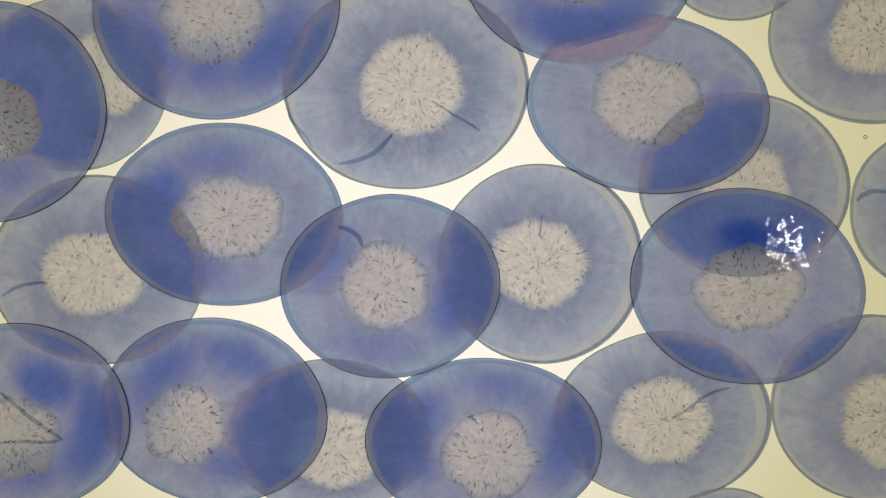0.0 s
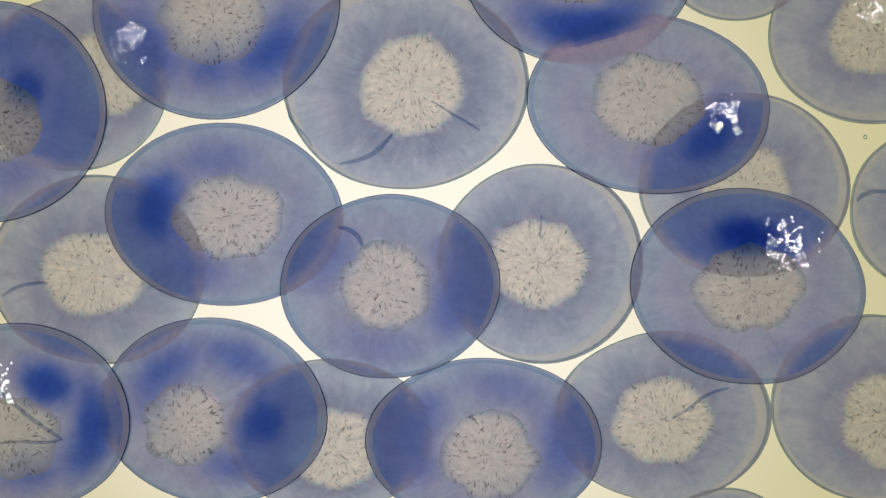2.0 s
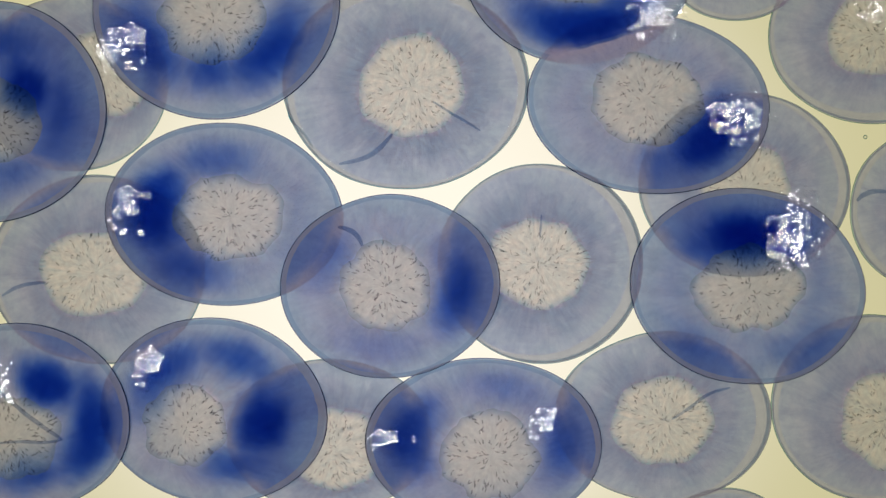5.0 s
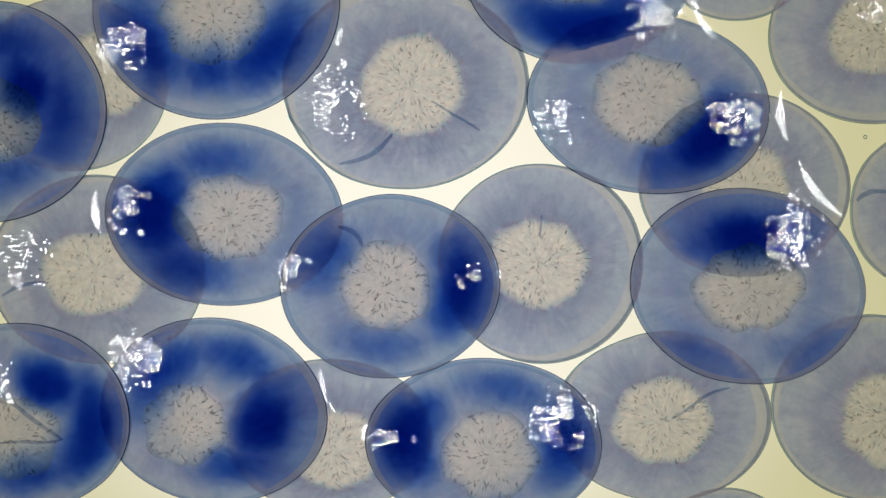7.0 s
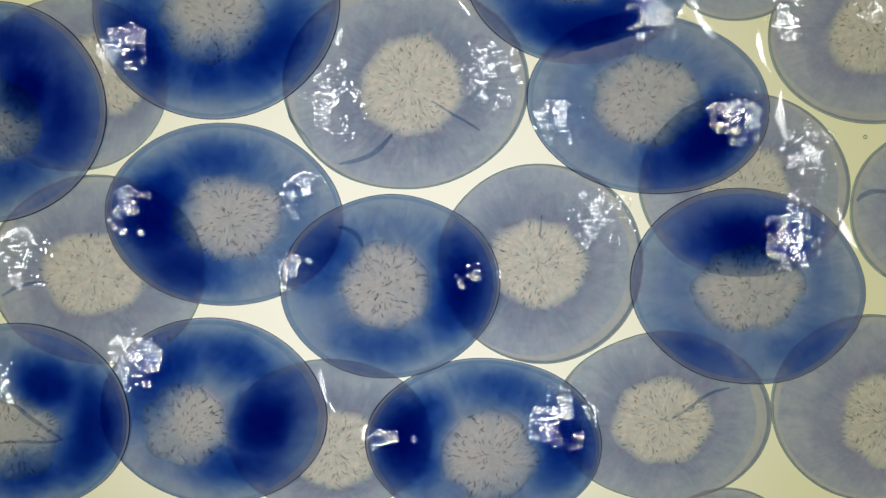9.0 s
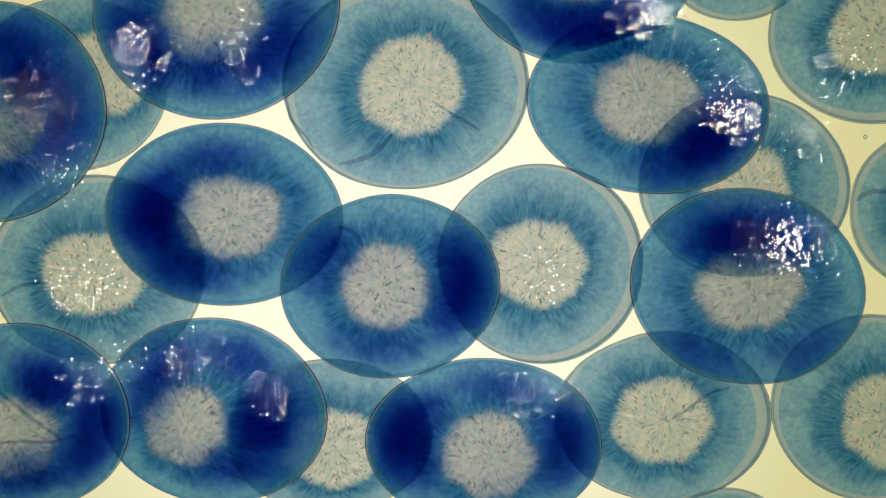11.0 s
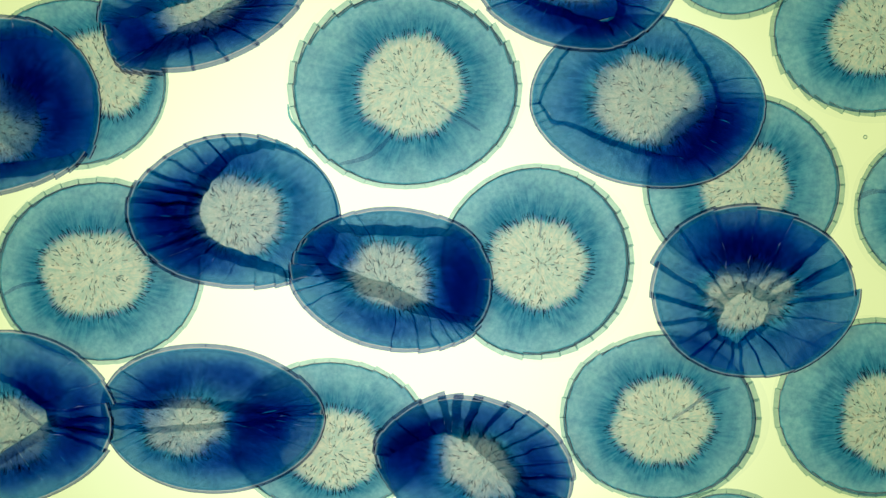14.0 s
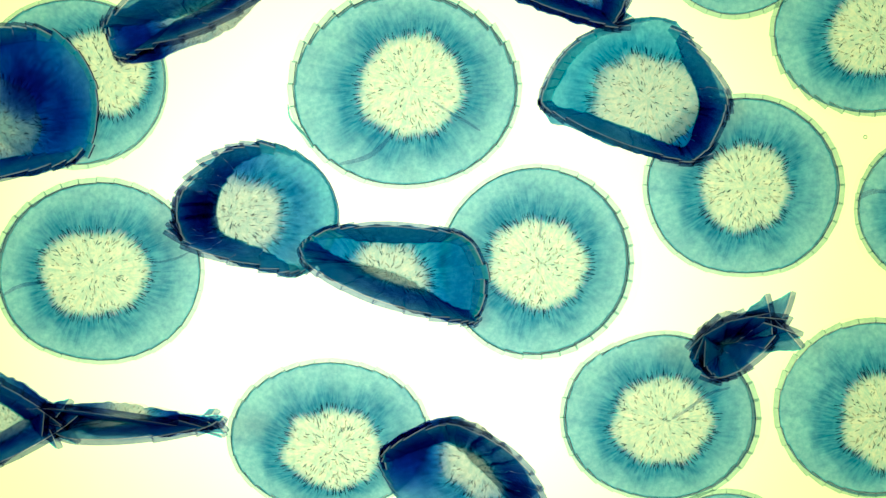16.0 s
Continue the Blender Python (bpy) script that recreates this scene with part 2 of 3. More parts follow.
class Slice:
    """One round slice: outline, dome, pigment."""
    below = ()

    def __init__(self, cx, cy, rx, ry, turn, core, level, seed, peaks=(), wobble=0.012):
        self.z0 = (0.05 + 1.35 * level) * MM
        zmid = self.z0 + 0.8 * MM
        self.k = U * (1 - zmid / EYE_Z)
        self.cx, self.cy, self.rx, self.ry, self.turn = cx, cy, rx, ry, radians(-turn)
        kx, ky, krx, kry = core
        self.core = ((kx - cx), -(ky - cy), krx, kry)
        self.rng = rng = random.Random(seed)
        self.wob = [(k, rng.uniform(-1, 1) * wobble / (k * 0.5), rng.uniform(0, 6.28)) for k in range(2, 8)]
        self.cwob = [(k, rng.uniform(-1, 1) * 0.03, rng.uniform(0, 6.28)) for k in range(2, 9)]
        self.peaks = peaks
        self.place = Matrix.Translation((*spot(cx, cy, zmid), self.z0))
        self.final = None
        self.shift = Vector((rng.uniform(-50, 50), rng.uniform(-50, 50), 0))

    def outer(self, a):
        b = a - self.turn
        r = 1.0 / math.sqrt((math.cos(b) / self.rx) ** 2 + (math.sin(b) / self.ry) ** 2)
        return r * (1 + sum(c * math.cos(k * a + f) for k, c, f in self.wob))

    def inner(self, a):
        ox, oy, rx, ry = self.core
        r = 1.0 / math.sqrt((math.cos(a) / rx) ** 2 + (math.sin(a) / ry) ** 2)
        r *= 1 + sum(c * math.cos(k * a + f) for k, c, f in self.cwob)
        return ox + r * math.cos(a), oy + r * math.sin(a)

    def dried(self, a):
        """Radius of the outline that is left when the slice has dried."""
        if self.final is None:
            return self.outer(a)
        fx, fy, rx, ry = self.final
        ox, oy = (self.cx - fx) / rx, (fy - self.cy) / ry
        dx, dy = math.cos(a) / rx, math.sin(a) / ry
        qa, qb, qc = dx * dx + dy * dy, ox * dx + oy * dy, ox * ox + oy * oy - 1
        r = (-qb + math.sqrt(max(0.0, qb * qb - qa * qc))) / qa
        r *= 1 + 0.012 * noise.noise(Vector((2.5 * math.cos(a), 2.5 * math.sin(a), 3)) + self.shift)
        return min(r, 0.985 * self.outer(a))

    def lip(self, a):
        """Radial share at which the flesh ends and the rind begins."""
        return EDGE if self.final is None else min(0.962, max(0.80, self.dried(a) / self.outer(a) - 0.018))

    def at(self, s, a):
        """Local plan place of the radial share s at the angle a."""
        ox, oy = self.core[:2]
        ix, iy = self.inner(a)
        if s <= CORE:
            f = s / CORE
            return ox + (ix - ox) * f, oy + (iy - oy) * f
        e = self.lip(a)
        s = CORE + (s - CORE) * (e - CORE) / (EDGE - CORE) if s < EDGE else e + (s - EDGE) * (1 - e) / (1 - EDGE)
        f = (s - CORE) / (1 - CORE)
        r = self.outer(a)
        return ix + (r * math.cos(a) - ix) * f, iy + (r * math.sin(a) - iy) * f

    def share(self, x, y):
        return math.hypot(x, y) / self.outer(math.atan2(y, x))

    def top(self, x, y):
        return (0.95 + 0.35 * (1 - min(1, self.share(x, y)) ** 2)) * MM

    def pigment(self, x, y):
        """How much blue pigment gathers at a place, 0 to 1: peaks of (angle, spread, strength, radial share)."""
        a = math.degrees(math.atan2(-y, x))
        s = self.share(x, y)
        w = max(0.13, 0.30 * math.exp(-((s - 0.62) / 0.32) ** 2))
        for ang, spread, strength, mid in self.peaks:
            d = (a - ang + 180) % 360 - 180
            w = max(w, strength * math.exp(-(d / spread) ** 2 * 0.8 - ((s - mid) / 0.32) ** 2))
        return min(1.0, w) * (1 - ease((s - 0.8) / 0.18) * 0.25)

    def overlap_tint(self, x, y):
        """Weight of the painted overlap blue: 1 where the slice lies on the flesh of a slice below, 0 where it does
        not.
        """
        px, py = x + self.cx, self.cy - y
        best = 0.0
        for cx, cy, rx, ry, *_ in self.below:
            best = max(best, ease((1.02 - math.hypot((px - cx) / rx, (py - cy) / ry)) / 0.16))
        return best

    def grid(self, s0, s1, rings, height, steps=96, wall=False, weight=0, a0=0, a1=None):
        """Polar sheet between two radial shares, height(x, y) high."""
        bm = bmesh.new()
        uv = bm.loops.layers.uv.new("UVMap")
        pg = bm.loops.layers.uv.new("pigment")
        pl = bm.loops.layers.uv.new("polar")
        a1 = steps if a1 is None else a1
        closed = a1 - a0 == steps
        cols = list(range(a0, a1 + (0 if closed else 1)))
        rows = []
        for i in range(rings + 1):
            s = s0 + (s1 - s0) * i / rings
            row = []
            for j in cols:
                x, y = self.at(s, 2 * math.pi * j / steps)
                row.append((bm.verts.new((x * self.k, y * self.k, height(x, y))), self.pigment(x, y) if self.peaks else 0.0, self.overlap_tint(x, y) if self.peaks else 0.0))
                if s == 0:
                    break
            rows.append((s, row))
        if wall:
            s, row = rows[-1]
            for dz, out in ((-0.12, 1.005), (-0.5, 1.008), (-0.82, 1.005), (-0.94, 0.996)):
                rows.append((1.0, [(bm.verts.new((v.co.x * out, v.co.y * out, v.co.z + dz * MM)), w, c) for v, w, c in row]))
        for (sa, ra), (sb, rb) in zip(rows, rows[1:]):
            for j in range(a1 - a0):
                j2 = (j + 1) % len(cols)
                vs = [(ra[0] if len(ra) == 1 else ra[j], sa, j), (rb[j], sb, j), (rb[j2], sb, j + 1)]
                if len(ra) > 1:
                    vs.append((ra[j2], sa, j + 1))
                f = bm.faces.new([q[0][0] for q in vs])
                f.smooth = True
                f.material_index = 1 if sa == sb else 0
                for lp, ((_, w, c), s, jj) in zip(f.loops, vs):
                    lp[uv].uv = (w ** weight, 0.5) if weight else (s, (a0 + jj) / steps)
                    # x: pigment, y: painted overlap blue
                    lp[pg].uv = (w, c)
                    lp[pl].uv = (s, (a0 + jj) / steps)
        return bm


def cut(bm, planes):
    """What of the sheet lies on the inner side of all the planes, split into its islands."""
    b = bm.copy()
    for co, no in planes:
        bmesh.ops.bisect_plane(b, geom=b.verts[:] + b.edges[:] + b.faces[:], plane_co=co, plane_no=no, clear_inner=True, dist=1e-7)
        if not b.faces:
            break
    return b


def islands(b):
    """Each joined island of a sheet as a sheet of its own; frees b."""
    left, out = set(b.faces), []
    while left:
        todo, got = [next(iter(left))], set()
        while todo:
            f = todo.pop()
            if f in got:
                continue
            got.add(f)
            todo += [g for e in f.edges for g in e.link_faces if g not in got]
        left -= got
        out.append({f.index for f in got})
    if len(out) < 2:
        return [b]
    made = []
    for keep in out:
        c = b.copy()
        c.faces.ensure_lookup_table()
        bmesh.ops.delete(c, geom=[f for f in c.faces if f.index not in keep], context="FACES")
        made.append(c)
    b.free()
    return made


def wavy(bm, sl):
    """Bend the sheet sideways, so that fold lines inside it run in curves; the rim stays."""
    for v in bm.verts:
        x, y = v.co.x / sl.k, v.co.y / sl.k
        q = Vector((x, y, 0)) * 0.028 + sl.shift
        keep = (1 - ease((sl.share(x, y) - 0.86) / 0.12)) * sl.k
        n1, n2 = noise.noise_vector(q), noise.noise_vector(q * 2.7)
        v.co.x += (7.0 * n1.x + 3.5 * n2.x) * keep
        v.co.y += (7.0 * n1.y + 3.5 * n2.y) * keep
    return bm


def fleck(bm, sl, x, y, length, width, turn, lift):
    """A small fibre end."""
    c, s = math.cos(turn), math.sin(turn)
    ring = []
    for a, b in ((-1, 0), (-0.4, -1), (0.5, -0.8), (1, 0.3), (0.5, 0.8), (-0.4, 0.6)):
        px, py = a * length / 2, b * width / 2
        qx, qy = x + px * c - py * s, y + px * s + py * c
        ring.append(bm.verts.new((qx * sl.k, qy * sl.k, sl.top(qx, qy) + lift)))
    bm.faces.new(ring)


def fleck_list(sl, seed):
    """Fibre ends scattered over the pith and radial dashes round it: (x, y, length, width, turn)."""
    rng = random.Random(seed)
    out = []
    for _ in range(190):
        a = rng.uniform(0, 2 * math.pi)
        x, y = sl.at(CORE * math.sqrt(rng.random()) * 0.97, a)
        turn = math.atan2(y - sl.core[1], x - sl.core[0]) + rng.gauss(0, 0.45)
        out.append((x, y, rng.uniform(4, 13), rng.uniform(1.8, 3.8), turn))
    for _ in range(170):
        a = rng.uniform(0, 2 * math.pi)
        x, y = sl.at(rng.uniform(0.98, 1.13) * CORE, a)
        out.append((x, y, rng.uniform(7, 21), rng.uniform(1.1, 1.79), a + rng.gauss(0, 0.12)))
    return out


def put_flecks(sl, rows, parent):
    """Some fibre ends lie bare; the rest come out as the slice dries."""
    bare = [r for r in rows if r[3] > 2.4]
    for name, chosen, lift, mats, rise in (("pith_fleck", bare, 0.03, PALE_FIBRE, None),
                                           ("dried_fleck", [r for r in rows if r not in bare], -0.07, FIBRE, (12.4, 13.8, 0.0, 0.12))):
        if not chosen:
            continue
        bm = bmesh.new()
        for row in chosen:
            fleck(bm, sl, *row, lift * MM)
        put_part(name, bm, mats, parent, "dark fibre ends", rise, True)


def pigment_sheet(sl, layer):
    """One sheet of blue pigment; the first ones are small, the later ones spread wider, and the last fills the flesh round the pith."""
    power = (3.0, 2.0, 1.25, 0.85, 0.6, 1.0)[layer]
    bm = sl.grid(0.0, 0.985, 11, lambda x, y: sl.top(x, y) - (0.06 + 0.004 * layer) * MM, steps=72, weight=power)
    if layer == 5:
        uv, pl = bm.loops.layers.uv["UVMap"], bm.loops.layers.uv["polar"]
        for f in bm.faces:
            for lp in f.loops:
                lp[uv].uv.x = 0.74 * ease((lp[pl].uv.x - 0.36) / 0.2)
    return bm


def sap_sheet(sl):
    def height(x, y):
        bend = noise.noise(Vector((x, y, 0)) * 0.012 + sl.shift)
        return sl.top(x, y) + (-0.12 - 0.10 * sl.share(x, y) ** 2 + 0.03 * bend) * MM
    return sl.grid(0.0, 0.945 if not sl.peaks else 0.995, 9, height, steps=72)


def put_part(name, bm, mats, parent, label, rise=None, stuff=False):
    for b in ([bm] if stuff or rise else islands(bm)):
        faint = name == "pigment_layer" and max((lp[b.loops.layers.uv[0]].uv.x for f in b.faces for lp in f.loops), default=0) < 0.20
        if faint or not b.faces:
            b.free()
            continue
        ob = part(name, b, mats, parent, label)
        if stuff:
            ob["kind"] = "stuff"
        if rise:
            RISERS.append((ob, rise))


def make_slice(sl, label, group, dry, blue=False, layers=(), pieces=None, fades=False, clears=99):
    thing = tagged(new("vegetable_slice"), label, "vegetable slice", group)
    thing.matrix_world = sl.place
    seed = sl.rng.random()
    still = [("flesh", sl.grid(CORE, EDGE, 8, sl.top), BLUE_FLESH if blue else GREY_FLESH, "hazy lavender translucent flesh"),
             ("pith", sl.grid(0.0, CORE, 5, sl.top), PITH, "pale cream pith")]
    rising = [("sap_layer", sap_sheet(sl), SAP, "blue-green drying sap", (dry[0], dry[1], 0.0, 0.40))]
    for i, (t0, t1) in enumerate(layers):
        rising.append(("pigment_layer", pigment_sheet(sl, i), PIGMENT, "deep blue pigment", (t0, t1, 0.0, 0.09 + 0.012 * i, clears if i == 5 else 13.9 + 0.2 * i if fades else 99)))
    under = sl.grid(0.0, 0.998, 4, lambda x, y: 0.0, 64)
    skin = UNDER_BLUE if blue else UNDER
    if pieces is None:
        put_part("underside", under, skin, thing, "thin clear underside")
        for name, bm, mats, lab in still:
            put_part(name, bm, mats, thing, lab)
        for name, bm, mats, lab, rise in rising:
            put_part(name, bm, mats, thing, lab, rise)
        put_flecks(sl, fleck_list(sl, seed), thing)
        for j in range(0, 96, 3):
            ob = part("rind", sl.grid(EDGE, 1.0, 2, sl.top, wall=True, a0=j, a1=j + 3), [RIND, OUTLINE], thing, "thin beige rind")
            a = 2 * math.pi * (j + 1.5) / 96
            PIECES.append((ob, slide(sl, a, 12.2, 13.7)))
            line = part("skin_line", sl.grid(0.984, 0.997, 1, lambda x, y: sl.top(x, y) - 0.30 * MM, a0=j, a1=j + 3), SKIN, ob, "thin dark line of dried skin")
            RISERS.append((line, (12.5, 13.9, 0.0, 0.36)))
            wet = part("sap_layer", sl.grid(EDGE, 0.996, 1, lambda x, y: sl.top(x, y) - 0.22 * MM, a0=j, a1=j + 3), PALE_SAP, ob, "blue-green drying sap")
            RISERS.append((wet, (dry[0], dry[1], 0.0, 0.40)))
        return thing
    still.append(("rind", sl.grid(EDGE, 1.0, 2, sl.top, wall=True), [RIND_BLUE, EDGE_BLUE], "thin bluish rind"))
    # underside, flesh, pith and rind of a piece are grown together
    whole, slots = bmesh.new(), []
    for bm, mats in [(under, skin)] + [(q[1], q[2]) for q in still]:
        mats = mats if isinstance(mats, list) else [mats]
        for f in bm.faces:
            f.material_index += len(slots)
        slots += mats
        me = bpy.data.meshes.new("sheet")
        bm.to_mesh(me)
        bm.free()
        whole.from_mesh(me)
        bpy.data.meshes.remove(me)
    flecks = fleck_list(sl, seed)
    for outer_planes, strips in pieces(sl):
        flap = cut(whole, outer_planes)
        layers_here = [cut(bm, outer_planes) for _, bm, *_ in rising]
        for planes, at, keeps in strips:
            b = cut(flap, planes)
            if not b.faces:
                b.free()
                continue
            piece = part("slice_piece", wavy(b, sl), slots, thing, "translucent piece of the curling flesh")
            if at is not None:
                PIECES.append((piece, at))
            for (name, _, mats, lab, rise), bm in zip(rising, layers_here):
                if keeps:
                    rise = rise[:4]     # what draws in keeps its blue
                put_part(name, wavy(cut(bm, planes), sl), mats, piece, lab, rise)
            test = [(co, no) for co, no in outer_planes + planes]
            here = [f for f in flecks if all((f[0] * sl.k - co.x) * no.x + (f[1] * sl.k - co.y) * no.y >= 0 for co, no in test)]
            put_flecks(sl, here, piece)
        flap.free()
        for bm in layers_here:
            bm.free()
    for _, bm, *_ in rising:
        bm.free()
    whole.free()
    return thing


def slide(sl, a, t0, t1):
    """The rind rears up on its inner edge as the slice shrinks, so that the outline draws in."""
    lip, rim, left = sl.lip(a) * sl.outer(a), sl.outer(a), sl.dried(a)
    lean = math.acos(min(1.0, max(0.1, (left - lip) / (rim - lip))))
    no = Vector((math.cos(a), math.sin(a), 0))

    def at(t):
        return hinge(no * lip * sl.k, no, lean * ease((t - t0) / (t1 - t0)))
    return at


def hinge(co, no, ang):
    """Turn about the upright plane's foot line, so that what lies beyond it rises."""
    axis, lift = Vector((no.y, -no.x, 0)), Vector((0, 0, 0.6 * MM))
    return Matrix.Translation(co + lift) @ Matrix.Rotation(ang, 4, axis) @ Matrix.Translation(-co - lift)


def hull(pts):
    """The convex outline of plan points."""
    pts = sorted(pts, key=lambda v: (v.x, v.y))
    out = []
    for run in (pts, pts[::-1]):
        side = []
        for v in run:
            while len(side) > 1 and (side[-1] - side[-2]).cross(v - side[-2]).z <= 0:
                side.pop()
            side.append(v)
        out += side[:-1]
    return out


def drawn_in(outline, t0, t1, ragged=5.0):
    """What is left is a flat middle of the given (convex) outline; all beyond it draws in over the middle, flap by flap, and rears up where it is too long."""
    def pieces(sl):
        pts = hull([Vector(((x - sl.cx), -(y - sl.cy), 0)) for x, y in outline])
        for share in (0.24, 0.25):
            pts = [v for p, q in zip(pts, pts[1:] + pts[:1]) for v in (p.lerp(q, share), p.lerp(q, 1 - share))]
        kept = [pts[0]]
        for p in pts[1:]:
            if (p - kept[-1]).length > 16:
                kept.append(p)
        pts = kept
        mid = sum(pts, Vector()) / len(pts)
        out, base = [], []
        for i, (p, q) in enumerate(zip(pts, pts[1:] + pts[:1])):
            no = Vector(((q - p).y, -(q - p).x, 0)).normalized()
            if (p - mid).dot(no) < 0:
                no = -no
            sides = []
            for a, b in ((p, q), (q, p)):
                r = a - mid
                side = Vector((-r.y, r.x, 0)).normalized()
                sides.append((mid * sl.k, side if side.dot(b - mid) > 0 else -side))
            foot = (p - mid).dot(no)
            reach = 0.0
            for j in range(180):
                x, y = sl.at(1.0, j * math.pi / 90)
                v = Vector((x, y, 0)) - mid
                if all(v.dot(sd) >= -12 for _, sd in sides):
                    reach = max(reach, v.dot(no) - foot)
            if reach < 0.5:
                continue
            base.append((p * sl.k, -no))
            way = Vector((no.x, no.y, 0))
            rough = noise.noise(way * 2.2 + sl.shift) + 0.7 * noise.noise(way * 6.0 + sl.shift)
            goal = max(1.0, reach - ragged * max(0.0, rough) * min(1.0, reach / 30) * 2)
            deep = min(goal, 0.9 * foot, 12 + 0.26 * reach)
            lean = math.acos(min(1.0, (deep + reach - goal) / reach))
            late = 0.25 * noise.noise(way + sl.shift)

            def at(t, co=p * sl.k, no=no, deep=deep * sl.k, lean=lean, late=late, up=(0.25 + 0.013 * (i * 7 % 24)) * MM):
                x = min(1.0, max(0.0, (t - t0 - late) / (t1 - t0)))
                f = 0.4 * x + 0.6 * ease(x)
                return Matrix.Translation(-no * deep * f ** 1.1 + Vector((0, 0, up * min(1.0, f * 6)))) @ hinge(co, no, lean * f)
            out.append((sides + [(p * sl.k, no)], [([], at, reach > 34)]))
        out.append((base, [([], None, False)]))
        return out
    return pieces


def tipped(sl, px, py, axis, deg, dx, dy, t0, t1, turn=0):
    """The whole slice tips about a foot line through a plan place and drifts."""
    foot = Vector(((px - sl.cx) * sl.k, -(py - sl.cy) * sl.k, 0))
    a = radians(-axis)
    ax = Vector((math.cos(a), math.sin(a), 0))

    def at(t):
        f = ease((t - t0) / (t1 - t0))
        move = Matrix.Translation((dx * sl.k * f, -dy * sl.k * f, 0))
        return sl.place @ move @ Matrix.Translation(foot) @ Matrix.Rotation(radians(-turn) * f, 4, "Z") \
            @ Matrix.Rotation(radians(deg) * f, 4, ax) @ Matrix.Translation(-foot)
    return at


CREASES = {
    1: (([(694, 238), (676, 260), (648, 281), (600, 291)], 9), ([(766, 180), (800, 202), (822, 214), (850, 232)], 5)),
    4: (([(1516, 356), (1528, 344), (1548, 338), (1570, 340)], 9),),
    6: (([(1188, 742), (1218, 724), (1252, 696), (1292, 686)], 6),),
    7: (([(955, 420), (957, 400), (958, 380)], 4),),
    8: (([(268, 466), (296, 462), (318, 456), (340, 444)], 4), ([(82, 500), (52, 502), (26, 510), (4, 524)], 7),),
}


def crease(sl, path, width, lift=0.03):
    """A tapering fold line that stands a little proud of the flesh."""
    bm = bmesh.new()
    pts = [Vector((x - sl.cx, -(y - sl.cy), 0)) for x, y in path]
    for _ in range(3):
        pts = [pts[0]] + [v for p, q in zip(pts, pts[1:]) for v in (p * 0.75 + q * 0.25, p * 0.25 + q * 0.75)] + [pts[-1]]
    rows = []
    for i, p in enumerate(pts):
        d = (pts[min(i + 1, len(pts) - 1)] - pts[max(i - 1, 0)]).normalized()
        w = width * (0.12 + 0.88 * math.sin(math.pi * min(1, 0.08 + 0.84 * i / (len(pts) - 1)))) / 2
        row = []
        for off, up in ((-1, 0.0), (-0.3, 0.03), (0.3, 0.03), (1, 0.0)):
            q = p + Vector((-d.y, d.x, 0)) * w * off
            row.append(bm.verts.new((q.x * sl.k, q.y * sl.k, sl.top(q.x, q.y) + (lift + up) * MM)))
        rows.append(row)
    for a, b in zip(rows, rows[1:]):
        for j in range(3):
            bm.faces.new((a[j], a[j + 1], b[j + 1], b[j])).smooth = True
    return bm


UPPER_CREASES = {
    6: (([(598, 402), (618, 406), (634, 418), (642, 436)], 9),),
    9: (([(2, 694), (40, 728), (78, 756), (112, 778)], 8), ([(0, 784), (40, 781), (80, 784), (112, 778)], 6)),
}
LOW = "slices lying flat on the panel"
HIGH = "slices lying on top of other slices"
GREY = "grey-lavender translucent vegetable slice with pale pith on light panel"
# cx, cy, rx, ry, turn, core (x, y, rx, ry), drying, dried ellipse (x, y, rx, ry)
FLAT = [
    (128, 148, 168, 156, 0, (185, 130, 85, 75), (7.8, 12.2), (128, 143, 176, 152)),
    (717, 150, 217, 184, 0, (728, 153, 94, 90), (7.8, 12.2), (716, 160, 201, 171)),
    (1318, 328, 185, 164, 0, (1318, 333, 80, 78), (7.8, 12.2), (1314, 332, 172, 162)),
    (1545, 65, 187, 152, 0, (1550, 62, 90, 72), (7.8, 12.2), (1545, 60, 179, 142)),
    (1652, 370, 146, 146, 0, (1660, 370, 70, 65), (7.8, 12.2), (1652, 372, 136, 132)),
    (1548, 722, 184, 163, 0, (1565, 742, 78, 85), (7.8, 12.2), (1545, 722, 172, 154)),
    (1175, 738, 190, 150, 0, (1172, 745, 91, 78), (7.8, 12.2), (1167, 738, 171, 149)),
    (958, 466, 180, 177, 0, (952, 467, 90, 79), (7.8, 12.2), (943, 462, 172, 169)),
    (172, 478, 192, 166, 0, (168, 484, 97, 77), (7.8, 12.2), (177, 484, 182, 164)),
    (583, 772, 180, 136, 0, (590, 795, 90, 70), (8.0, 13.0), (583, 772, 182, 136)),
    (1300, -98, 140, 134, 0, (1300, -110, 60, 60), (7.8, 12.2), (1300, -98, 134, 128)),
    (1285, 1000, 140, 135, 0, (1285, 1010, 60, 60), (7.8, 12.2), (1285, 1000, 134, 130)),
]
for i, (cx, cy, rx, ry, turn, core, dry, final) in enumerate(FLAT):
    sl = Slice(cx, cy, rx, ry, turn, core, 0, 100 + i)
    sl.final = final
    thing = make_slice(sl, GREY, LOW, dry)
    for path, width in CREASES.get(i, ()):
        part("crease", crease(sl, path, width), CREASE, thing, "dark curved crease")
    if i == 1:
        part("loose_fibre", crease(sl, [(509, 184), (511, 208), (526, 226), (541, 240), (554, 262)], 5, -0.9), SKIN, thing, "thin dark shred of torn skin")

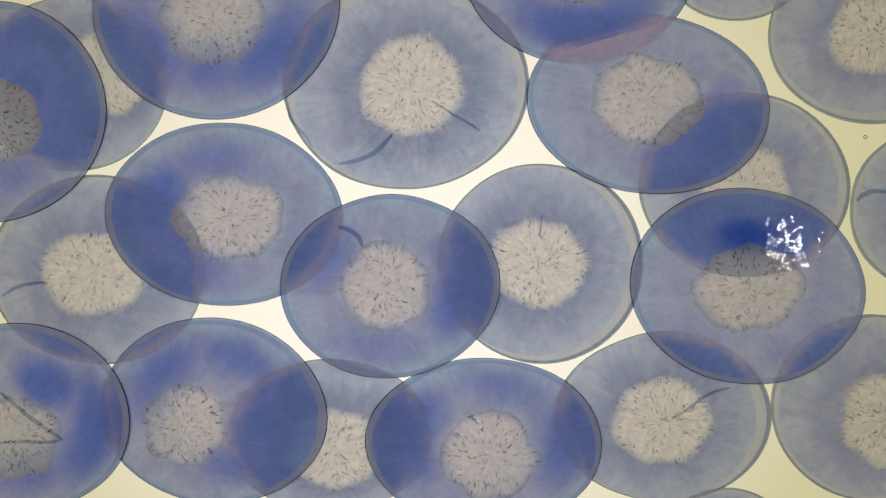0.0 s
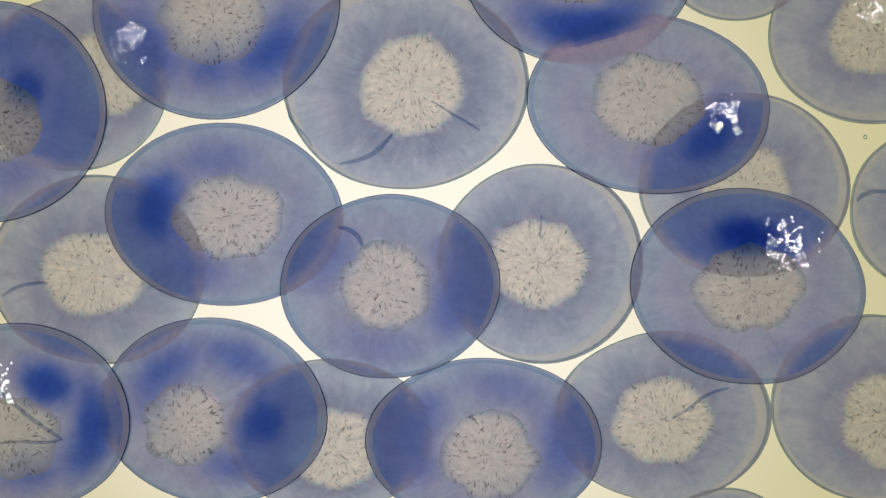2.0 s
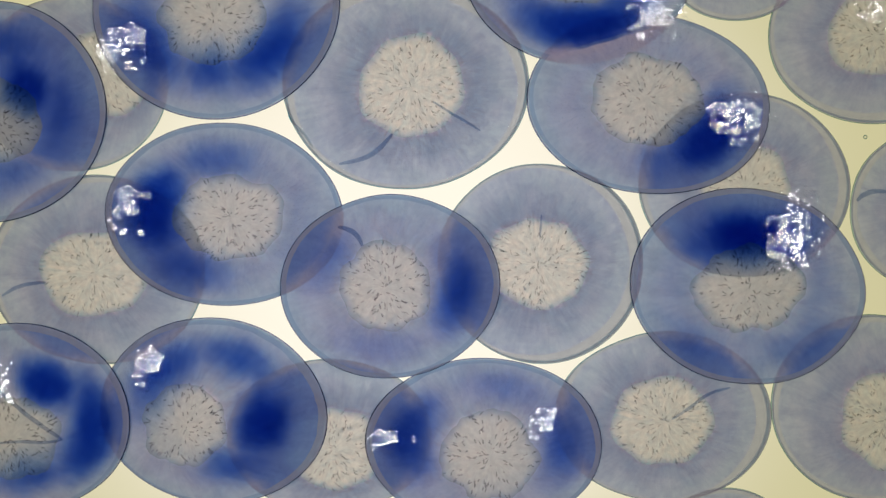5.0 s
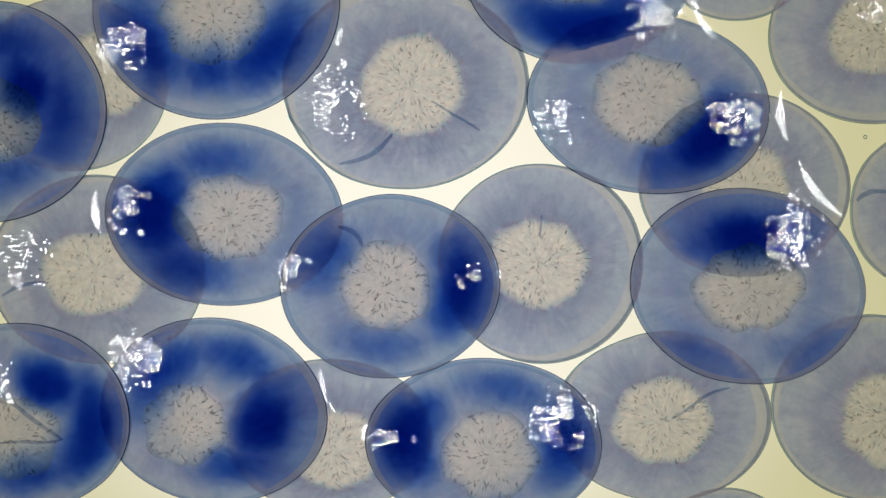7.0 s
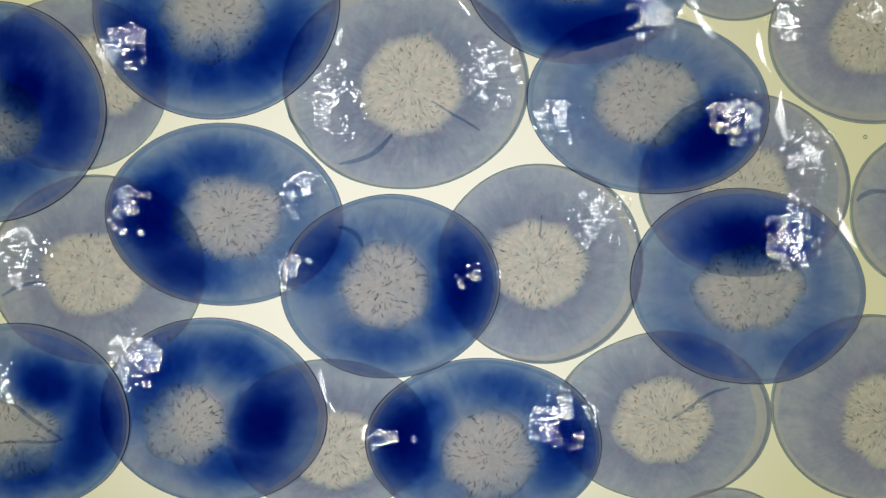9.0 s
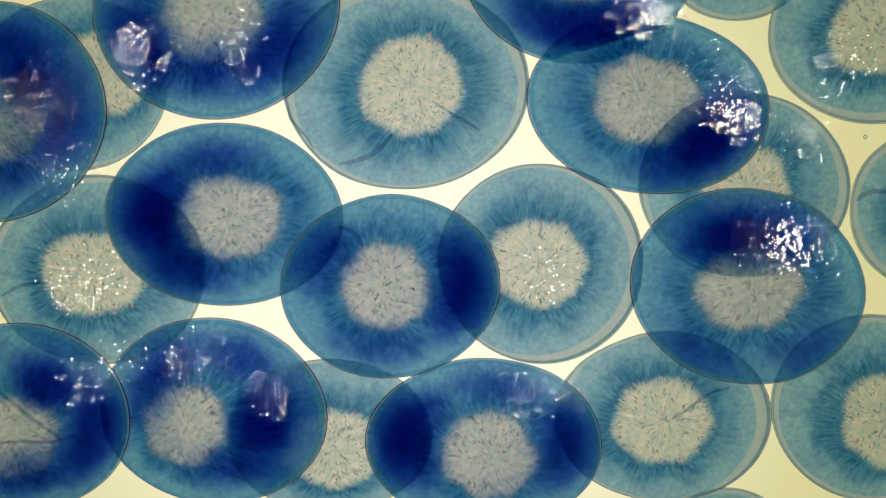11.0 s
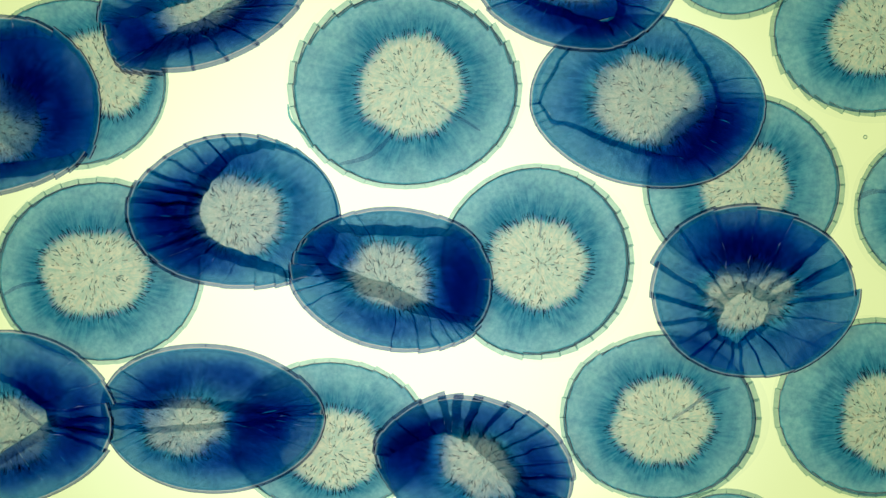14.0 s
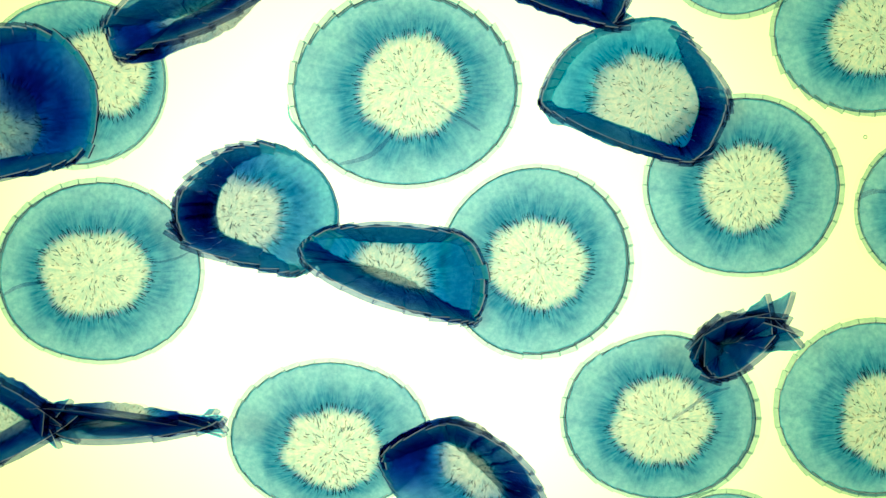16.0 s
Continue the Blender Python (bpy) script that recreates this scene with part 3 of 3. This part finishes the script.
SLOW = ((1.6, 2.6), (3.2, 4.2), (4.8, 5.8), (6.4, 7.2), (7.6, 8.4))
EARLY = ((1.0, 1.8), (2.6, 3.4), (4.4, 5.2), (5.8, 6.8), (7.2, 8.2))
FIRST = ((-2.0, -1.0), (0.6, 1.4), (2.4, 3.4), (4.4, 5.4), (6.6, 7.6))
# the upper slices: tone, shape, core, level, pigment peaks (angle, spread, strength, share), sheets, dried outline, tipping
UPPER = [
    ("deep blue", (-16, 199, 203, 194, 0, (-5, 215, 80, 75), 1), ((-35, 50, 1.0, 0.38), (0, 60, 0.7, 0.62), (-90, 70, 0.75, 0.62), (75, 60, 0.6, 0.6)), EARLY,
     drawn_in(((-150, 70), (0, 52), (75, 45), (125, 72), (162, 120), (177, 180), (167, 250), (145, 290), (60, 310), (-150, 345)), 12.7, 14.6), None),
    ("blue", (382, 12, 217, 198, 0, (378, 35, 95, 80), 1), ((150, 50, 0.8, 0.65), (40, 55, 0.85, 0.62), (95, 40, 0.75, 0.56), (-30, 50, 0.55, 0.7)), EARLY,
     drawn_in(((185, 52), (200, 25), (300, -22), (400, -55), (470, -60), (480, -20), (430, 35), (370, 74), (300, 96), (235, 116), (200, 105)), 12.5, 14.7), None),
    ("deep blue", (1025, -55, 203, 166, 0, (1020, -70, 90, 78), 1), ((85, 80, 1.0, 0.62), (10, 50, 0.7, 0.6)), EARLY,
     drawn_in(((880, -70), (900, -2), (960, 22), (1040, 48), (1068, 56), (1095, 48), (1112, 5), (1115, -60), (1000, -150)), 12.9, 15.4), None),
    ("blue-tinged", (1148, 184, 216, 158, 5, (1145, 178, 98, 82), 1), ((32, 46, 1.0, 0.62), (80, 40, 0.6, 0.65)), EARLY,
     drawn_in(((950, 175), (985, 105), (1030, 62), (1085, 38), (1160, 28), (1202, 38), (1240, 95), (1282, 170), (1268, 240), (1235, 294), (1165, 288), (1090, 258), (995, 222), (957, 198)), 13.2, 15.7), None),
    ("deep blue", (1323, 507, 208, 172, 8, (1325, 510, 98, 76), 1), ((-90, 60, 1.0, 0.52), (50, 45, 0.45, 0.75), (135, 40, 0.45, 0.75)),
     FIRST, drawn_in(((1258, 532), (1290, 507), (1330, 500), (1372, 514), (1382, 542), (1362, 577), (1335, 607), (1300, 622), (1262, 602), (1250, 567)), 13.0, 15.6, 9), (1300, 562, 0, 0, -30, 52, 14.5, 15.7)),
    ("blue-edged", (857, 785, 208, 150, 0, (866, 806, 84, 80), 1), ((185, 45, 0.95, 0.66), (-70, 60, 0.6, 0.68), (0, 40, 0.8, 0.70)), SLOW,
     drawn_in(((660, 800), (690, 785), (745, 752), (795, 735), (840, 745), (890, 785), (935, 840), (950, 890), (850, 930), (740, 925), (690, 870)), 12.6, 14.9), None),
    ("blue-edged", (690, 507, 192, 162, 0, (682, 507, 80, 78), 2), ((3, 50, 0.9, 0.66), (205, 40, 0.65, 0.66), (100, 60, 0.55, 0.66)), SLOW,
     drawn_in(((533, 432), (560, 403), (620, 397), (720, 399), (815, 404), (848, 440), (864, 500), (852, 555), (832, 580), (760, 562), (690, 540), (610, 508), (560, 475)), 12.6, 14.9), None),
    ("blue", (396, 380, 209, 161, 3, (406, 385, 98, 75), 1), ((183, 48, 1.0, 0.60), (-100, 65, 0.62, 0.60), (125, 55, 0.72, 0.66)), EARLY,
     drawn_in(((330, 345), (350, 310), (385, 275), (425, 253), (480, 250), (545, 278), (585, 320), (604, 385), (580, 455), (535, 492), (500, 492), (430, 468), (375, 455), (340, 430), (328, 390)), 12.8, 15.0), None),
    ("blue", (378, 728, 200, 163, 6, (328, 752, 76, 73), 1), ((12, 50, 1.0, 0.46), (-65, 60, 0.72, 0.62), (70, 50, 0.7, 0.6), (-140, 60, 0.76, 0.62)), EARLY,
     drawn_in(((178, 730), (210, 712), (300, 706), (460, 714), (540, 726), (545, 738), (460, 756), (340, 764), (240, 766), (190, 756)), 12.9, 15.2, 7), (170, 735, -90, -34, -66, 0, 14.2, 15.1)),
    ("deep blue", (28, 742, 201, 168, 0, (20, 775, 90, 72), 2), ((-50, 45, 1.0, 0.46), (8, 55, 0.92, 0.70), (75, 60, 0.7, 0.6)), EARLY,
     drawn_in(((-130, 640), (-60, 628), (0, 655), (60, 690), (104, 722), (106, 762), (55, 792), (0, 822), (-60, 850), (-130, 850)), 13.2, 15.3), None),
]
for i, (tone, shape, peaks, layers, pieces, tip) in enumerate(UPPER):
    cx, cy, rx, ry, turn, core, level = shape
    sl = Slice(cx, cy, rx, ry, turn, core, level, 200 + i, peaks)
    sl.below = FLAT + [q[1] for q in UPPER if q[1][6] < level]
    ob = make_slice(sl, f"{tone} translucent vegetable slice overlapping its neighbours, curling as it dries", HIGH,
                    (9.2, 12.2), True, layers + ((13.2, 13.9) if i == 4 else (12.7, 13.6),), pieces, fades=i in (3, 6), clears=14.2 if i in (0, 3, 6, 7) else 99)
    for path, width in UPPER_CREASES.get(i, ()):
        part("crease", crease(sl, path, width), CREASE, ob, "dark curved crease")
    if tip:
        THINGS.append((ob, tipped(sl, *tip)))

# ---- water that seeps out and dries away ----
FILMS = []
# x, y, rx, ry, level, start, end, which lamp it mirrors
WATER = [
    (1398, 428, 50, 46, 1, -2.0, 11.3, 1), (1412, 396, 44, 62, 1, 2.6, 10.8, 1), (1290, 203, 36, 32, 1, 0.7, 11.2, 1), (1322, 216, 44, 52, 1, 3.4, 11.0, 1),
    (985, 208, 40, 48, 1, 6.4, 10.6, -1), (234, 76, 34, 34, 1, 0.6, 11.0, -1), (208, 84, 46, 42, 1, 3.4, 10.8, -1), (228, 372, 36, 46, 1, 2.8, 10.8, -1),
    (536, 340, 38, 42, 1, 7.6, 10.6, 1), (270, 652, 32, 36, 1, 2.8, 10.8, -1), (236, 636, 46, 48, 1, 6.0, 10.8, -1), (966, 755, 30, 30, 1, 2.8, 10.8, 1),
    (1000, 735, 54, 54, 1, 5.4, 10.8, 1), (690, 780, 42, 18, 1, 2.8, 10.6, -1), (520, 486, 30, 42, 2, 6.0, 10.6, -1), (842, 492, 32, 22, 2, 6.2, 10.6, 1),
    (590, 180, 50, 66, 0, 6.6, 10.6, -1), (868, 128, 56, 60, 0, 7.0, 10.6, 1), (1064, 390, 56, 50, 0, 7.6, 10.6, 1), (45, 460, 44, 50, 0, 6.4, 10.6, -1),
    (1430, 270, 46, 54, 0.6, 6.9, 10.8, 1), (1165, 22, 60, 48, 1, 2.6, 11.0, 1), (6, 680, 24, 42, 2, 0.6, 10.6, -1), (1392, 34, 32, 44, 0, 7.6, 10.6, -1),
    (1552, 20, 34, 34, 0, 0.2, 10.6, 1),
]


def water_film(x, y, rx, ry, z, lamp, size, fill, waves, seed):
    """A wet patch: many low ripples that face about half-way between the eye and the lamp, fewer and more askew towards its rim."""
    rng = random.Random(seed)
    here = Vector((*spot(x, y, z), z))
    lean = ((Vector((0, 0, EYE_Z)) - here).normalized() + (LAMPS[lamp] - here).normalized()).normalized()
    bm = bmesh.new()
    run = rng.uniform(-30, 30)
    for _ in range(int(fill * math.pi * rx * ry / (size * size * 0.5))):
        a, r = rng.uniform(0, 2 * math.pi), rng.random() ** 0.62
        px, py = r * rx * math.cos(a), r * ry * math.sin(a)
        bunch = noise.noise(Vector((px, py, seed)) * 0.045)
        if bunch < -0.5 + 0.65 * r:
            continue
        tilt = radians(waves)
        nx = lean.x / lean.z + 0.085 * r * math.cos(a) + rng.gauss(0, tilt)
        ny = lean.y / lean.z + 0.085 * r * math.sin(a) + rng.gauss(0, tilt)
        turn = radians(run + rng.gauss(0, 28))
        c, d = math.cos(turn), math.sin(turn)
        length, width = size * rng.uniform(0.6, 1.6), size * rng.uniform(0.35, 0.6)
        ring = []
        for u, v in ((-1, 0), (-0.4, -1), (0.5, -0.8), (1, 0.3), (0.5, 0.8), (-0.4, 0.6)):
            qx, qy = u * length / 2 * c - v * width / 2 * d, u * length / 2 * d + v * width / 2 * c
            ring.append(bm.verts.new(((px + qx) * U, (py + qy) * U, -(nx * qx + ny * qy) * U + 0.02 * MM * rng.random())))
        bm.faces.new(ring)
    ob = tagged(part("water_film", bm, WET), "glistening rippled film of water on a vegetable slice", "water film", "water films on the slices")
    return ob, Matrix.Translation(here)


def meniscus(x, y, half, width, turn, z, lamp, bow=0.16):
    """A bright curved sliver of water along a slice's rim."""
    here = Vector((*spot(x, y, z), z))
    lean = ((Vector((0, 0, EYE_Z)) - here).normalized() + (LAMPS[lamp] - here).normalized()).normalized()
    bm = bmesh.new()
    a = radians(-turn)
    rows = []
    for i in range(17):
        s = i / 8 - 1
        w = width * (1 - s * s) ** 0.8 * (1 + 0.25 * math.sin(5 * s + x)) + 0.15
        row = []
        for k in (-1, 0, 1):
            px, py = s * half, bow * half * (s * s - 0.4) + k * w
            qx, qy = px * math.cos(a) - py * math.sin(a), px * math.sin(a) + py * math.cos(a)
            row.append(bm.verts.new((qx * U, qy * U, -(lean.x * qx + lean.y * qy) / lean.z * U)))
        rows.append(row)
    for p, q in zip(rows, rows[1:]):
        for k in (0, 1):
            bm.faces.new((p[k], p[k + 1], q[k + 1], q[k])).smooth = True
    ob = tagged(part("water_edge", bm, SLICK), "bright curved sliver of water along the rim of a slice", "water film", "water along the rims")
    return ob, Matrix.Translation(here)


LAMPS = {-1: Vector((-0.165, 0.02, 0.52)), 1: Vector((0.165, 0.06, 0.52))}
# narrow menisci between slices: x, y, half length, half width, turn, start, end, lamp
MENISCI = [
    (1243, 34, 44, 8, 60, 6.0, 9.6, 1), (1384, 206, 44, 9, 84, 6.2, 9.0, 1), (1448, 338, 62, 9, 52, 6.2, 8.6, 1),
    (171, 378, 40, 8, 82, 5.4, 8.6, -1), (880, 478, 18, 6, 70, 6.0, 9.8, 1), (645, 765, 16, 6, 110, 6.0, 9.8, -1), (20, 415, 34, 6, 155, 8.2, 9.8, -1),
    (575, 690, 42, 6, 72, 6.6, 9.8, 1), (1496, 404, 40, 7, 65, 7.6, 9.8, 1), (205, 604, 18, 6, 140, 6.6, 9.6, -1), (600, 66, 18, 5, 108, 6.6, 9.8, 1),
    (1348, 90, 40, 7, 75, 8.0, 10.0, 1), (820, 12, 18, 5, 55, 8.2, 9.8, -1),
]
# the last moisture: x, y, rx, ry, level, lamp
LAST_DAMP = [
    (430, 90, 50, 110, 1, 1), (1280, 150, 85, 95, 1, 1), (1430, 240, 60, 75, 0, 1), (1400, 430, 110, 110, 1, 1), (110, 310, 75, 70, 1, -1),
    (150, 500, 90, 75, 0, -1), (170, 660, 80, 70, 2, -1), (330, 630, 110, 60, 1, -1), (490, 690, 60, 60, 1, 1), (960, 690, 100, 60, 1, 1),
    (1130, 30, 80, 45, 1, 1), (60, 180, 80, 110, 1, -1), (260, 100, 60, 80, 1, -1), (1480, 110, 75, 80, 0, 1), (970, 490, 60, 60, 0, 1),
]
for i, (x, y, rx, ry, level, t0, t1, lamp) in enumerate(WATER):
    FILMS.append((*water_film(x, y, rx * 1.2, ry * 1.2, (1.62 + 1.35 * level) * MM, lamp, 5.0, 1.15, 2.7, i), t0, t1))
for i, (x, y, rx, ry, level, lamp) in enumerate(LAST_DAMP):
    FILMS.append((*water_film(x, y, rx, ry, (1.62 + 1.35 * level) * MM, lamp, 4.0, 0.36, 4.0, 50 + i), 9.8, 12.1))
for x, y, half, width, turn, t0, t1, lamp in MENISCI:
    FILMS.append((*meniscus(x, y, half, width * 0.7, turn, 3.3 * MM, lamp), t0, t1))


# ---- a small air bubble on the panel ----
bm = bmesh.new()
for i in range(20):
    for j in range(8):
        a, b = 2 * math.pi * i / 20, 2 * math.pi * j / 8
        r = (3.0 + 0.9 * math.cos(b)) * U
        bm.verts.new((r * math.cos(a), r * math.sin(a), (0.9 + 0.9 * math.sin(b)) * U))
bm.verts.ensure_lookup_table()
for i in range(20):
    for j in range(8):
        i2, j2 = (i + 1) % 20, (j + 1) % 8
        bm.faces.new([bm.verts[q] for q in (i * 8 + j, i2 * 8 + j, i2 * 8 + j2, i * 8 + j2)]).smooth = True
bubble = tagged(part("air_bubble", bm, OUTLINE), "tiny dark-rimmed air bubble on the light panel", "bubble")
bubble.location = (*spot(1531, 243), 0.0001)


# ---- what moves ----
def motions():
    for ob, (t0, t1, low, high, *back) in RISERS:
        back = back[0] if back else 99
        times = sorted(max(0, min(16, t)) for t in {0, 16, t0, (t0 + t1) / 2, t1, back, back + 0.4})
        times = [t for i, t in enumerate(times) if i == 0 or t > times[i - 1] + 0.02]
        walk(ob, [(t, pose(0, 0, (low + (high - low) * (min(1, max(0, (t - t0) / (t1 - t0))) - min(1, max(0, (t - back) / 0.4)))) * MM)) for t in times])
    times = [0, 12.4] + [12.6 + 0.2 * i for i in range(18)]
    for ob, at in PIECES + THINGS:
        walk(ob, [(t, at(t)) for t in times])
    for ob, place, t0, t1 in FILMS:
        rows = []
        for t in (0, t0, t0 + 0.2, t0 + 0.4, (t0 + t1) / 2, t1, t1 + 0.2, t1 + 0.4, 16):
            on = ease((t - t0) / 0.4) * (1 - ease((t - t1) / 0.4))
            # it wells up through the flesh and soaks away again
            rows.append((t, Matrix.Translation((0, 0, -7.5 * MM * (1 - on))) @ place))
        rows = sorted({max(0, min(16, t)): (max(0, min(16, t)), m) for t, m in rows}.items())
        walk(ob, [r for _, r in rows])


motions()
